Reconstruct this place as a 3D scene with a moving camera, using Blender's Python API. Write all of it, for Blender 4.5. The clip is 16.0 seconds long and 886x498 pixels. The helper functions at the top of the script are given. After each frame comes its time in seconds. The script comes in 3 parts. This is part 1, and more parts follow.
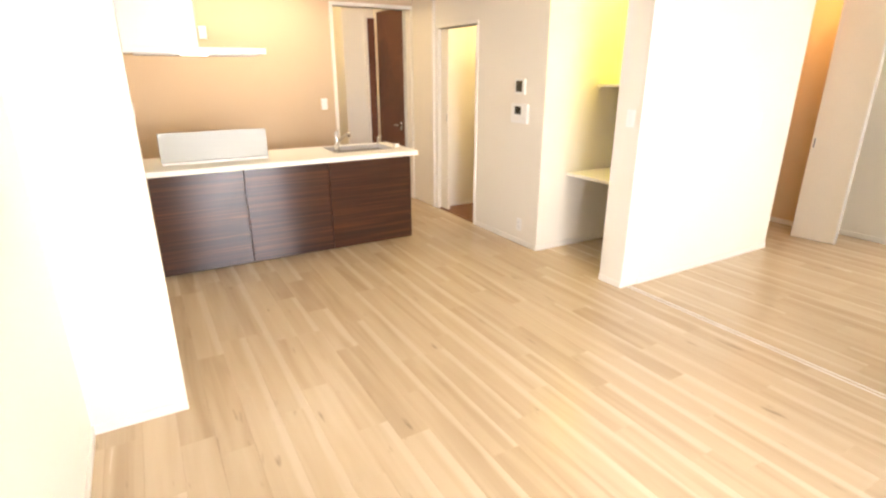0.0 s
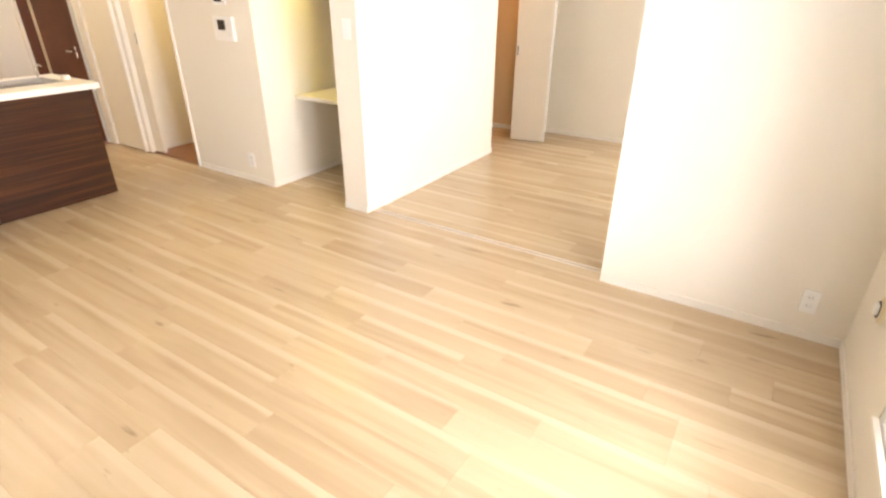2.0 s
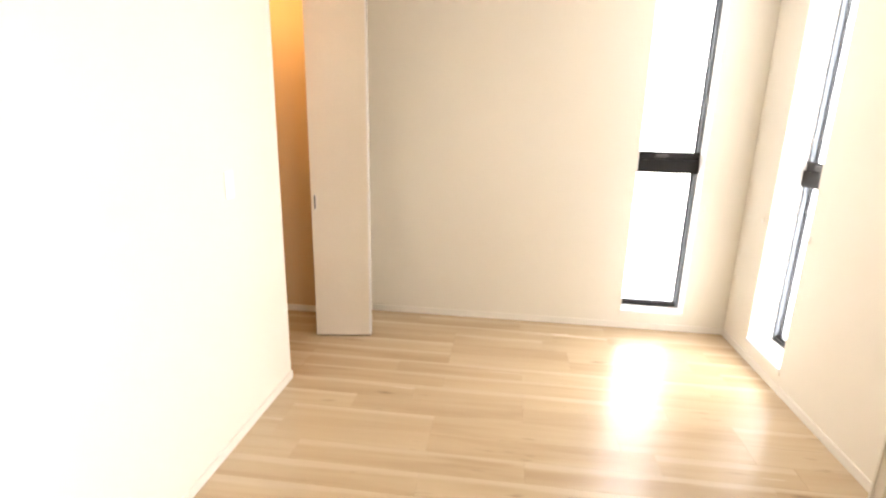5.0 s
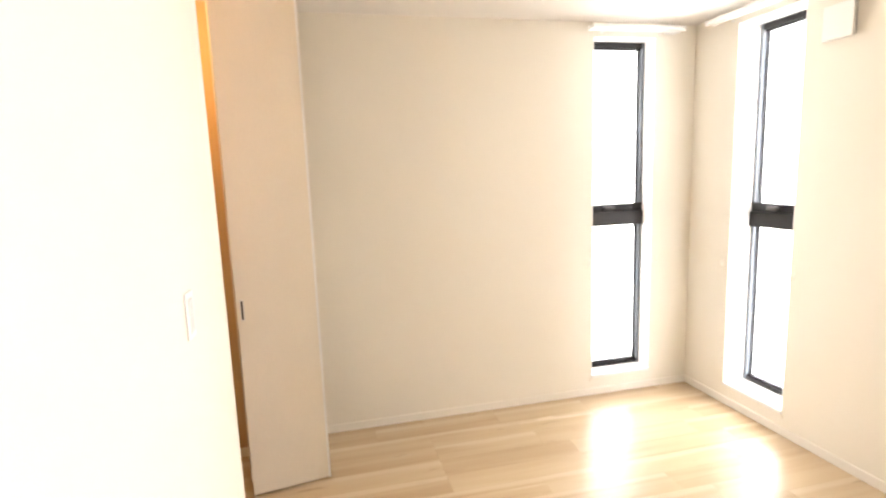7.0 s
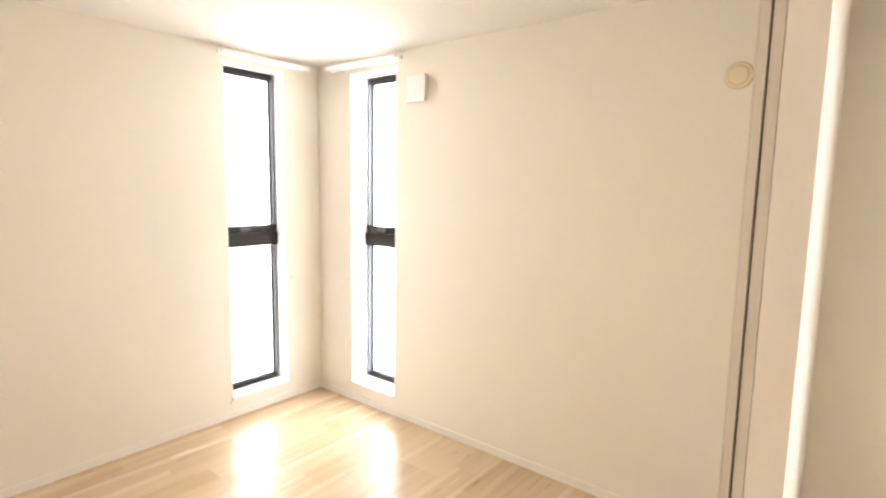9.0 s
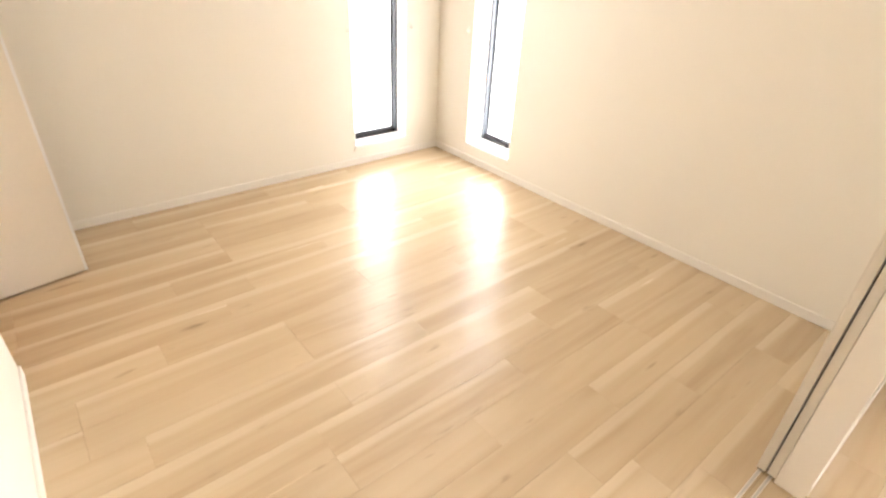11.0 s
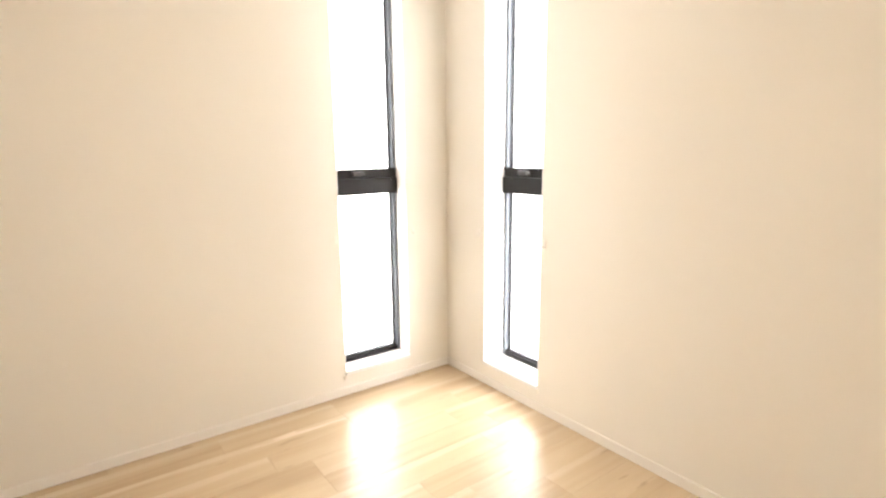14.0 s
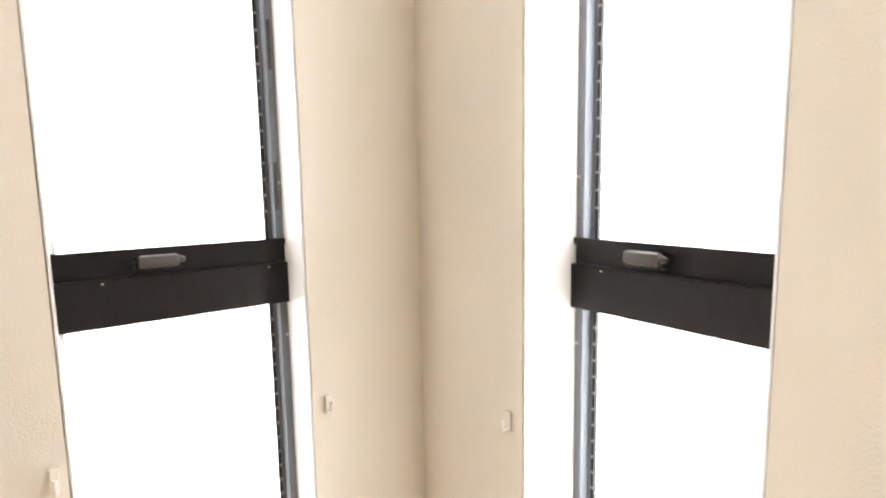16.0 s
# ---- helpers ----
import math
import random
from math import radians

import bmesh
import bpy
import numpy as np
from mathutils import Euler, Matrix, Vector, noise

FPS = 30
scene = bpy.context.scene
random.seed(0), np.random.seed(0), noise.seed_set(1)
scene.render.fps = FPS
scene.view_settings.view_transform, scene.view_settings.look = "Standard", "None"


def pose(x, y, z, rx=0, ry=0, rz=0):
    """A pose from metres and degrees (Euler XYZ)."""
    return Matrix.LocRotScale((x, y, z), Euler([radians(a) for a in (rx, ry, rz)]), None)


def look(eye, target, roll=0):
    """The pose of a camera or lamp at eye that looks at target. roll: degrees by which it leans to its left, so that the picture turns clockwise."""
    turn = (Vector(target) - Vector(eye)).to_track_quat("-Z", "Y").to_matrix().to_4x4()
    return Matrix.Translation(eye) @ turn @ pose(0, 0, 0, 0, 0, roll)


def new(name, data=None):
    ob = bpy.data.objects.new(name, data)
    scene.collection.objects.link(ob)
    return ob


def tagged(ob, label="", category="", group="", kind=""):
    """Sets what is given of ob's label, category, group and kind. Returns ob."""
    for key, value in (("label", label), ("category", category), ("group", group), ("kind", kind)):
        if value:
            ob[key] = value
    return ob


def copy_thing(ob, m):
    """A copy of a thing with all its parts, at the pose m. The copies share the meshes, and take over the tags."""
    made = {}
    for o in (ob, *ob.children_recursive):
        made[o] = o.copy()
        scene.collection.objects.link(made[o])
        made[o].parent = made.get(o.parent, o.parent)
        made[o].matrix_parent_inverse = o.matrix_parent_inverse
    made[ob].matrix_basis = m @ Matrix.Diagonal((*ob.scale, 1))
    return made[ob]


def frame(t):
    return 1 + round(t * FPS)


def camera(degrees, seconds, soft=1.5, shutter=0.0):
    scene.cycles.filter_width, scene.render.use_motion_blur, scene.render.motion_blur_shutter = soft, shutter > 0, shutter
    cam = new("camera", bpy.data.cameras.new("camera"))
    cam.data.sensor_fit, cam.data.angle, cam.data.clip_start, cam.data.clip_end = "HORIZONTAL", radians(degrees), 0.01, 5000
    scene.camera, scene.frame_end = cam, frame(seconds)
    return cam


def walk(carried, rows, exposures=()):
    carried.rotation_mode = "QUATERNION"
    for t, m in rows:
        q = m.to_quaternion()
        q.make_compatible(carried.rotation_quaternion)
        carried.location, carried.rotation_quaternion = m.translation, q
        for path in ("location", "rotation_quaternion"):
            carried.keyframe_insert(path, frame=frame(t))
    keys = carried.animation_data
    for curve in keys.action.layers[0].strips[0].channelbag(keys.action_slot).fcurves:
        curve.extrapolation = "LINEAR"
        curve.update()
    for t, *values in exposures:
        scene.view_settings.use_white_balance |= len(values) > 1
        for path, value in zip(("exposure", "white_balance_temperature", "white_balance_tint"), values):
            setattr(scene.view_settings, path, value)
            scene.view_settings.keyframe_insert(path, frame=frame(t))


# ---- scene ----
# Camera and its walk
cam = camera(81.2, 16.0, soft=2.4)
PATH = [
    (0, (-0.045, -0.149, 1.582), (0.902, 1.487, 0.928), 0.0),
    (0.5, (-0.02, -0.162, 1.54), (0.936, 1.335, 0.621), -0.4),
    (1, (0.014, -0.165, 1.505), (1.013, 1.172, 0.402), -0.2),
    (1.5, (0.117, -0.18, 1.467), (1.314, 1.025, 0.411), 0.3),
    (2, (0.269, -0.064, 1.502), (1.771, 0.901, 0.6), 0.4),
    (2.5, (0.454, 0.122, 1.539), (2.129, 0.916, 0.787), -2.3),
    (3, (0.771, 0.32, 1.561), (2.53, 1.046, 0.944), -2.5),
    (3.5, (1.177, 0.526, 1.54), (2.971, 1.183, 0.951), -2.4),
    (4, (1.582, 0.76, 1.557), (3.44, 1.201, 0.965), -1.8),
    (4.5, (1.944, 0.917, 1.523), (3.825, 1.313, 0.97), 0.9),
    (4.7, (2.102, 0.998, 1.525), (3.995, 1.341, 0.98), 1.5),
    (6.8, (2.979, 1.957, 1.503), (4.912, 1.555, 1.187), -3.6),
    (7, (2.993, 1.99, 1.527), (4.918, 1.535, 1.233), -2.1),
    (7.5, (2.89, 1.954, 1.526), (4.708, 1.164, 1.263), -1.3),
    (8, (2.885, 2.0, 1.543), (4.507, 0.85, 1.33), -1.1),
    (8.5, (2.856, 1.974, 1.561), (4.221, 0.523, 1.384), -0.4),
    (8.7, (2.848, 1.988, 1.561), (4.138, 0.468, 1.392), -0.1),
    (10.8, (2.879, 2.04, 1.414), (4.091, 0.792, 0.427), 2.0),
    (11, (2.914, 2.058, 1.41), (4.22, 0.943, 0.386), 2.8),
    (11.5, (2.976, 2.089, 1.411), (4.487, 1.336, 0.339), 2.9),
    (12, (2.939, 2.009, 1.437), (4.554, 1.308, 0.49), 3.6),
    (12.5, (2.944, 2.041, 1.484), (4.742, 1.275, 1.063), 2.0),
    (13, (2.988, 1.997, 1.441), (4.718, 1.049, 1.116), 0.8),
    (13.5, (3.161, 1.76, 1.378), (4.773, 0.611, 1.092), -0.8),
    (14, (3.436, 1.472, 1.37), (5.019, 0.308, 0.998), -0.6),
    (14.5, (3.774, 1.167, 1.331), (5.322, -0.031, 0.92), -1.9),
    (15, (4.139, 0.795, 1.37), (5.742, -0.375, 1.122), -1.8),
    (15.5, (4.54, 0.524, 1.395), (6.097, -0.696, 1.104), -1.5),
    (15.6, (4.604, 0.484, 1.407), (6.129, -0.774, 1.108), -1.1),
    (16, (4.949, 0.262, 1.382), (6.544, -0.922, 1.147), -1.0),
]
EXPOSURES = [(0.0, 0.2), (0.5, 0.15), (1.0, 0.15), (1.5, 0.18), (2.0, 0.2), (2.5, 0.25), (3.5, 0.22), (4.5, 0.12), (7.5, 0.05), (8.5, 0.0), (10.8, 0.15), (11.5, 0.25), (12.5, 0.33), (13.5, 0.1), (14.5, -0.1), (15.0, -0.32), (16.0, -0.5)]
walk(cam, [(t, look(eye, target, roll)) for t, eye, target, roll in PATH], EXPOSURES)

# World, sun and lamps
world = bpy.data.worlds.new("world")
scene.world = world
world.use_nodes = True
wt = world.node_tree
sky = wt.nodes.new("ShaderNodeTexSky")
sky.sky_type, sky.sun_disc = "NISHITA", False
sky.sun_elevation, sky.sun_rotation = radians(67), radians(140)
wt.links.new(sky.outputs[0], wt.nodes["Background"].inputs[0])
wt.nodes["Background"].inputs[1].default_value = 0.15


def lamp(name, kind, m, energy, colour, **kw):
    d = bpy.data.lights.new(name, kind)
    d.energy, d.color = energy, colour
    if "size" in kw:
        d.shape = "RECTANGLE"
        d.size, d.size_y = kw["size"]
    if "radius" in kw:
        d.shadow_soft_size = kw["radius"]
    if "angle" in kw:
        d.angle = radians(kw["angle"])
    ob = new(name, d)
    ob.matrix_world = m
    return ob


DAY = (1.0, 0.97, 0.965)
WARM = (1.0, 0.66, 0.28)
lamp("sun", "SUN", look((4, -5, 12), (4.6, 0, 0)), 0.5, (1.0, 0.95, 0.88), angle=12)
# daylight outside the wide window and in the two slit windows
lamp("daylight_patio", "AREA", look((0.3, -2.9, 1.25), (0.3, 3, 1.25)), 1120, (1.0, 0.965, 1.0), size=(7.0, 2.2))
lamp("daylight_east", "AREA", look((6.50, -0.20, 1.22), (3, -0.20, 1.22)), 112, DAY, size=(1.1, 2.96))
lamp("daylight_south", "AREA", look((5.96, -1.00, 1.22), (5.96, 2.5, 1.22)), 180, DAY, size=(1.3, 2.96))
# warm lamps
lamp("lamp_niche", "POINT", pose(3.5, 2.95, 2.3), 17, (1.0, 0.78, 0.12), radius=0.05)
lamp("lamp_closet", "POINT", pose(5.45, 2.72, 2.2), 8, (1.0, 0.62, 0.25), radius=0.05)
lamp("lamp_hall", "POINT", pose(1.55, 6.45, 2.3), 26, (1.0, 0.76, 0.42), radius=0.06)
lamp("lamp_washroom", "POINT", pose(3.7, 4.65, 2.25), 18, (1.0, 0.74, 0.35), radius=0.06)
lamp("lamp_kitchen", "AREA", pose(1.1, 5.25, 2.385), 19, (1.0, 0.82, 0.6), size=(1.3, 0.5))
lamp("lamp_bedroom", "POINT", pose(4.75, 0.86, 2.30), 1.0, (1.0, 0.85, 0.62), radius=0.1)


# Materials
def mat(name, colour, rough=0.5, metal=0.0, var=0.06, scale=3.0, grain=120.0, bump=0.0, spec=0.5):
    """A procedural surface: base colour with variation at two scales and a fine relief."""
    m = bpy.data.materials.new(name)
    m.use_nodes = True
    nt = m.node_tree
    b = nt.nodes["Principled BSDF"]
    b.inputs["Metallic"].default_value = metal
    b.inputs["Specular IOR Level"].default_value = spec
    tc = nt.nodes.new("ShaderNodeTexCoord")
    n1, n2 = nt.nodes.new("ShaderNodeTexNoise"), nt.nodes.new("ShaderNodeTexNoise")
    n1.inputs["Scale"].default_value, n1.inputs["Detail"].default_value = scale, 4
    n2.inputs["Scale"].default_value, n2.inputs["Detail"].default_value = grain, 3
    for n in (n1, n2):
        nt.links.new(tc.outputs["Object"], n.inputs["Vector"])
    mix = nt.nodes.new("ShaderNodeMix")
    mix.data_type = "RGBA"
    add = nt.nodes.new("ShaderNodeMath")
    add.operation = "ADD"
    half = nt.nodes.new("ShaderNodeMath")
    half.operation = "MULTIPLY"
    half.inputs[1].default_value = 0.5
    nt.links.new(n1.outputs[0], add.inputs[0])
    nt.links.new(n2.outputs[0], add.inputs[1])
    nt.links.new(add.outputs[0], half.inputs[0])
    nt.links.new(half.outputs[0], mix.inputs["Factor"])
    mix.inputs["A"].default_value = (*[c * (1 - var) for c in colour], 1)
    mix.inputs["B"].default_value = (*[min(1, c * (1 + var)) for c in colour], 1)
    nt.links.new(mix.outputs["Result"], b.inputs["Base Color"])
    mr = nt.nodes.new("ShaderNodeMapRange")
    mr.inputs["To Min"].default_value, mr.inputs["To Max"].default_value = rough * 0.85, min(1, rough * 1.15)
    nt.links.new(n1.outputs[0], mr.inputs["Value"])
    nt.links.new(mr.outputs[0], b.inputs["Roughness"])
    if bump:
        bp = nt.nodes.new("ShaderNodeBump")
        bp.inputs["Strength"].default_value, bp.inputs["Distance"].default_value = bump, 0.002
        nt.links.new(n2.outputs[0], bp.inputs["Height"])
        nt.links.new(bp.outputs[0], b.inputs["Normal"])
    return m


def wood(name, dark, light, pale, per_object, along="y", rough=0.32, stretch=14.0, varied=1.0, sap=None, lo=0.30, hi=0.72, spec=0.5, long=1.0, detail=6, fleck=0.12, relief=0.12):
    """Board wood with long grain, growth figure, small knots and pale sapwood streaks, each board with its own tone."""
    m = bpy.data.materials.new(name)
    m.use_nodes = True
    nt = m.node_tree
    N, L = nt.nodes.new, nt.links.new
    b = nt.nodes["Principled BSDF"]
    tc = N("ShaderNodeTexCoord")
    if per_object:
        own = N("ShaderNodeObjectInfo")
        rnd = own.outputs["Random"]
    else:
        own = N("ShaderNodeNewGeometry")
        rnd = own.outputs["Random Per Island"]
    shift = N("ShaderNodeMath")
    shift.operation = "MULTIPLY"
    shift.inputs[1].default_value = 57.0
    L(rnd, shift.inputs[0])
    off = N("ShaderNodeVectorMath")
    off.operation = "ADD"
    L(tc.outputs["Object"], off.inputs[0])
    comb = N("ShaderNodeCombineXYZ")
    for k in range(3):
        L(shift.outputs[0], comb.inputs[k])
    L(comb.outputs[0], off.inputs[1])
    mp = N("ShaderNodeMapping")
    sc = {"x": (long, stretch, stretch), "y": (stretch, long, stretch)}[along]
    mp.inputs["Scale"].default_value = sc
    L(off.outputs[0], mp.inputs["Vector"])
    fig = N("ShaderNodeTexNoise")
    fig.inputs["Scale"].default_value, fig.inputs["Detail"].default_value = 1.6, detail
    fig.inputs["Distortion"].default_value = 0.7
    L(mp.outputs[0], fig.inputs["Vector"])
    fine = N("ShaderNodeTexNoise")
    fine.inputs["Scale"].default_value, fine.inputs["Detail"].default_value = 9.0, 6
    L(mp.outputs[0], fine.inputs["Vector"])
    ramp = N("ShaderNodeValToRGB")
    r = ramp.color_ramp
    r.elements[0].position, r.elements[0].color = lo, (*dark, 1)
    r.elements[1].position, r.elements[1].color = hi, (*pale, 1)
    e = r.elements.new(0.48)
    e.color = (*light, 1)
    tone = N("ShaderNodeMath")
    tone.operation = "MULTIPLY_ADD"
    tone.inputs[1].default_value, tone.inputs[2].default_value = 0.22 * varied, -0.11 * varied
    L(rnd, tone.inputs[0])
    s1 = N("ShaderNodeMath")
    s1.operation = "ADD"
    L(fig.outputs[0], s1.inputs[0])
    L(tone.outputs[0], s1.inputs[1])
    s2 = N("ShaderNodeMath")
    s2.operation = "MULTIPLY_ADD"
    s2.inputs[1].default_value = fleck
    L(fine.outputs[0], s2.inputs[0])
    s3 = N("ShaderNodeMath")
    s3.operation = "ADD"
    s3.inputs[1].default_value = -0.5 * fleck
    L(s1.outputs[0], s2.inputs[2])
    L(s2.outputs[0], s3.inputs[0])
    L(s3.outputs[0], ramp.inputs[0])
    kn = N("ShaderNodeTexNoise")
    kn.inputs["Scale"].default_value, kn.inputs["Detail"].default_value = 2.2, 2
    km = N("ShaderNodeMapping")
    km.inputs["Scale"].default_value = {"x": (2, 11, 11), "y": (11, 2, 11)}[along]
    L(off.outputs[0], km.inputs["Vector"])
    L(km.outputs[0], kn.inputs["Vector"])
    kr = N("ShaderNodeMapRange")
    kr.inputs["From Min"].default_value, kr.inputs["From Max"].default_value = 0.69, 0.80
    L(kn.outputs[0], kr.inputs["Value"])
    km2 = N("ShaderNodeMath")
    km2.operation = "MULTIPLY"
    km2.inputs[1].default_value = 0.65
    L(kr.outputs[0], km2.inputs[0])
    kx = N("ShaderNodeMix")
    kx.data_type = "RGBA"
    kx.inputs["B"].default_value = (*[c * 0.55 for c in dark], 1)
    L(km2.outputs[0], kx.inputs["Factor"])
    L(ramp.outputs[0], kx.inputs["A"])
    last = kx.outputs["Result"]
    if sap:
        # pale sapwood along one long edge of some boards
        sx = N("ShaderNodeSeparateXYZ")
        L(tc.outputs["Object"], sx.inputs[0])
        w1 = N("ShaderNodeMath")
        w1.operation = "MULTIPLY_ADD"
        w1.inputs[1].default_value = 0.055
        L(fig.outputs[0], w1.inputs[0])
        L(sx.outputs[0], w1.inputs[2])
        w2 = N("ShaderNodeMapRange")
        w2.inputs["From Min"].default_value, w2.inputs["From Max"].default_value = 0.128, 0.146
        L(w1.outputs[0], w2.inputs["Value"])
        w3 = N("ShaderNodeMath")
        w3.operation = "GREATER_THAN"
        w3.inputs[1].default_value = 0.45
        fr = N("ShaderNodeMath")
        fr.operation = "FRACT"
        f0 = N("ShaderNodeMath")
        f0.operation = "MULTIPLY"
        f0.inputs[1].default_value = 7.31
        L(rnd, f0.inputs[0])
        L(f0.outputs[0], fr.inputs[0])
        L(fr.outputs[0], w3.inputs[0])
        w4 = N("ShaderNodeMath")
        w4.operation = "MULTIPLY"
        L(w2.outputs[0], w4.inputs[0])
        L(w3.outputs[0], w4.inputs[1])
        w5 = N("ShaderNodeMath")
        w5.operation = "MULTIPLY"
        w5.inputs[1].default_value = 0.55
        L(w4.outputs[0], w5.inputs[0])
        sm = N("ShaderNodeMix")
        sm.data_type = "RGBA"
        sm.inputs["B"].default_value = (*sap, 1)
        L(w5.outputs[0], sm.inputs["Factor"])
        L(last, sm.inputs["A"])
        last = sm.outputs["Result"]
    L(last, b.inputs["Base Color"])
    mr = N("ShaderNodeMapRange")
    mr.inputs["To Min"].default_value, mr.inputs["To Max"].default_value = rough * 0.97, rough * 1.03
    L(fig.outputs[0], mr.inputs["Value"])
    L(mr.outputs[0], b.inputs["Roughness"])
    b.inputs["Specular IOR Level"].default_value = spec
    bp = N("ShaderNodeBump")
    bp.inputs["Strength"].default_value, bp.inputs["Distance"].default_value = relief, 0.0008
    L(fine.outputs[0], bp.inputs["Height"])
    L(bp.outputs[0], b.inputs["Normal"])
    return m


def glowing(name, colour, strength):
    m = bpy.data.materials.new(name)
    m.use_nodes = True
    b = m.node_tree.nodes["Principled BSDF"]
    b.inputs["Base Color"].default_value = (*colour, 1)
    b.inputs["Emission Color"].default_value = (*colour, 1)
    b.inputs["Emission Strength"].default_value = strength
    return m


def glassy(name, rough=0.0, colour=(1, 1, 1)):
    m = bpy.data.materials.new(name)
    m.use_nodes = True
    b = m.node_tree.nodes["Principled BSDF"]
    b.inputs["Base Color"].default_value = (*colour, 1)
    b.inputs["Transmission Weight"].default_value = 1.0
    b.inputs["Roughness"].default_value = rough
    b.inputs["IOR"].default_value = 1.45
    return m


PAPER = mat("white_wallpaper", (0.80, 0.755, 0.664), 0.85, var=0.025, scale=1.5, grain=260, bump=0.35, spec=0.2)
ACCENT = mat("beige_accent_wallpaper", (0.58, 0.44, 0.295), 0.8, var=0.05, scale=2, grain=240, bump=0.3, spec=0.25)
# closet paper: the warm glow inside is put into this tan colour
CLOSETP = mat("warm_lit_closet_paper", (0.64, 0.46, 0.27), 0.7, var=0.06, scale=3, grain=150, bump=0.2, spec=0.25)
CEIL = mat("ceiling_paper", (0.76, 0.72, 0.66), 0.9, var=0.03, scale=1.2, grain=200, bump=0.4, spec=0.2)
TRIM = mat("cream_trim", (0.82, 0.775, 0.70), 0.45, var=0.03, scale=4, grain=90)
DOORW = mat("pale_door_laminate", (0.78, 0.72, 0.61), 0.4, var=0.05, scale=6, grain=70, bump=0.08)
WHITE = mat("white_plastic", (0.84, 0.83, 0.80), 0.35, var=0.02)
GLOSSW = mat("white_enamel", (0.86, 0.85, 0.83), 0.22, var=0.02)
SOLID = mat("white_solid_surface", (0.86, 0.83, 0.75), 0.55, var=0.03, scale=8, grain=160)
BLACK = mat("black_aluminium", (0.012, 0.011, 0.011), 0.38, var=0.2, scale=10, grain=200, spec=0.25)
GREYA = mat("grey_aluminium", (0.52, 0.50, 0.46), 0.4, metal=0.2, var=0.08, scale=8, grain=150)
EDGEM = mat("cream_edge_profile", (0.70, 0.65, 0.56), 0.4, var=0.04, scale=6, grain=90)
RAILM = mat("pale_floor_rail", (0.74, 0.68, 0.58), 0.4, var=0.05)
STILE = mat("satin_grey_aluminium", (0.17, 0.19, 0.215), 0.55, metal=0.1, var=0.1, scale=6, grain=140)
CHROME = mat("chrome", (0.75, 0.75, 0.75), 0.12, metal=1.0, var=0.03)
STEEL = mat("brushed_steel", (0.72, 0.70, 0.66), 0.4, metal=0.8, var=0.08, grain=180)
RUBBER = mat("dark_rubber", (0.03, 0.03, 0.03), 0.7, var=0.2)
HANDLE = mat("dark_grey_latch", (0.06, 0.057, 0.054), 0.4, var=0.1)
SCREEN = mat("dark_screen", (0.03, 0.028, 0.025), 0.15, var=0.1)
SUBFLOOR = mat("joint_brown", (0.30, 0.20, 0.115), 0.7, var=0.15)
SHADEM = glowing("lit_lamp_cover", (1.0, 0.9, 0.7), 3.0)
LEDM = glowing("lit_strip", (1.0, 0.95, 0.85), 5.0)
GLASS = glassy("window_glass")
FROST = mat("frosted_panel", (0.42, 0.42, 0.37), 0.35, var=0.04)
PLANK = wood("oak_plank", (0.44, 0.325, 0.195), (0.52, 0.40, 0.253), (0.575, 0.452, 0.296), True, rough=0.27, spec=0.55, stretch=9.0, long=0.6, detail=4, fleck=0.02, varied=1.3, lo=0.20, hi=0.82, sap=(0.65, 0.53, 0.365), relief=0.0)
EBONY = wood("ebony_laminate", (0.012, 0.004, 0.0025), (0.035, 0.011, 0.006), (0.10, 0.033, 0.014), True, along="x", rough=0.28, spec=0.6, stretch=34.0, long=0.6, varied=0.3, relief=0.02)
# the fine horizontal grain of the laminate draws reflections upright
lam = EBONY.node_tree.nodes["Principled BSDF"]
upright = EBONY.node_tree.nodes.new("ShaderNodeCombineXYZ")
upright.inputs[2].default_value = 1.0
EBONY.node_tree.links.new(upright.outputs[0], lam.inputs["Tangent"])
lam.inputs["Anisotropic"].default_value = 0.95
DARKDOOR = wood("dark_walnut_door", (0.05, 0.015, 0.008), (0.10, 0.032, 0.016), (0.14, 0.05, 0.025), True, along="y", rough=0.5, spec=0.3, stretch=1.0, varied=0.2)
BROWNFLOOR = mat("brown_sheet_floor", (0.23, 0.10, 0.05), 0.4, var=0.2, scale=5, grain=60)


# Building helpers
def box(bm, x0, x1, y0, y1, z0, z1, bevel=0.0):
    v = bmesh.ops.create_cube(bm, size=1.0)["verts"]
    bmesh.ops.transform(bm, matrix=Matrix.Translation(((x0 + x1) / 2, (y0 + y1) / 2, (z0 + z1) / 2)) @ Matrix.Diagonal((x1 - x0, y1 - y0, z1 - z0, 1)), verts=v)
    if bevel:
        edges = list({e for w in v for e in w.link_edges})
        bmesh.ops.bevel(bm, geom=edges, offset=bevel, segments=2, profile=0.5, affect="EDGES")
    return bm


def cyl(bm, p, q, r, r2=None, seg=20, bevel=0.0):
    p, q = Vector(p), Vector(q)
    d = q - p
    m = Matrix.Translation((p + q) / 2) @ d.to_track_quat("Z", "Y").to_matrix().to_4x4()
    v = bmesh.ops.create_cone(bm, cap_ends=True, segments=seg, radius1=r, radius2=r if r2 is None else r2, depth=d.length, matrix=m)["verts"]
    if bevel:
        edges = [e for e in {e for w in v for e in w.link_edges} if any(len(f.verts) > 4 for f in e.link_faces)]
        bmesh.ops.bevel(bm, geom=edges, offset=bevel, segments=2, profile=0.5, affect="EDGES")
    return bm


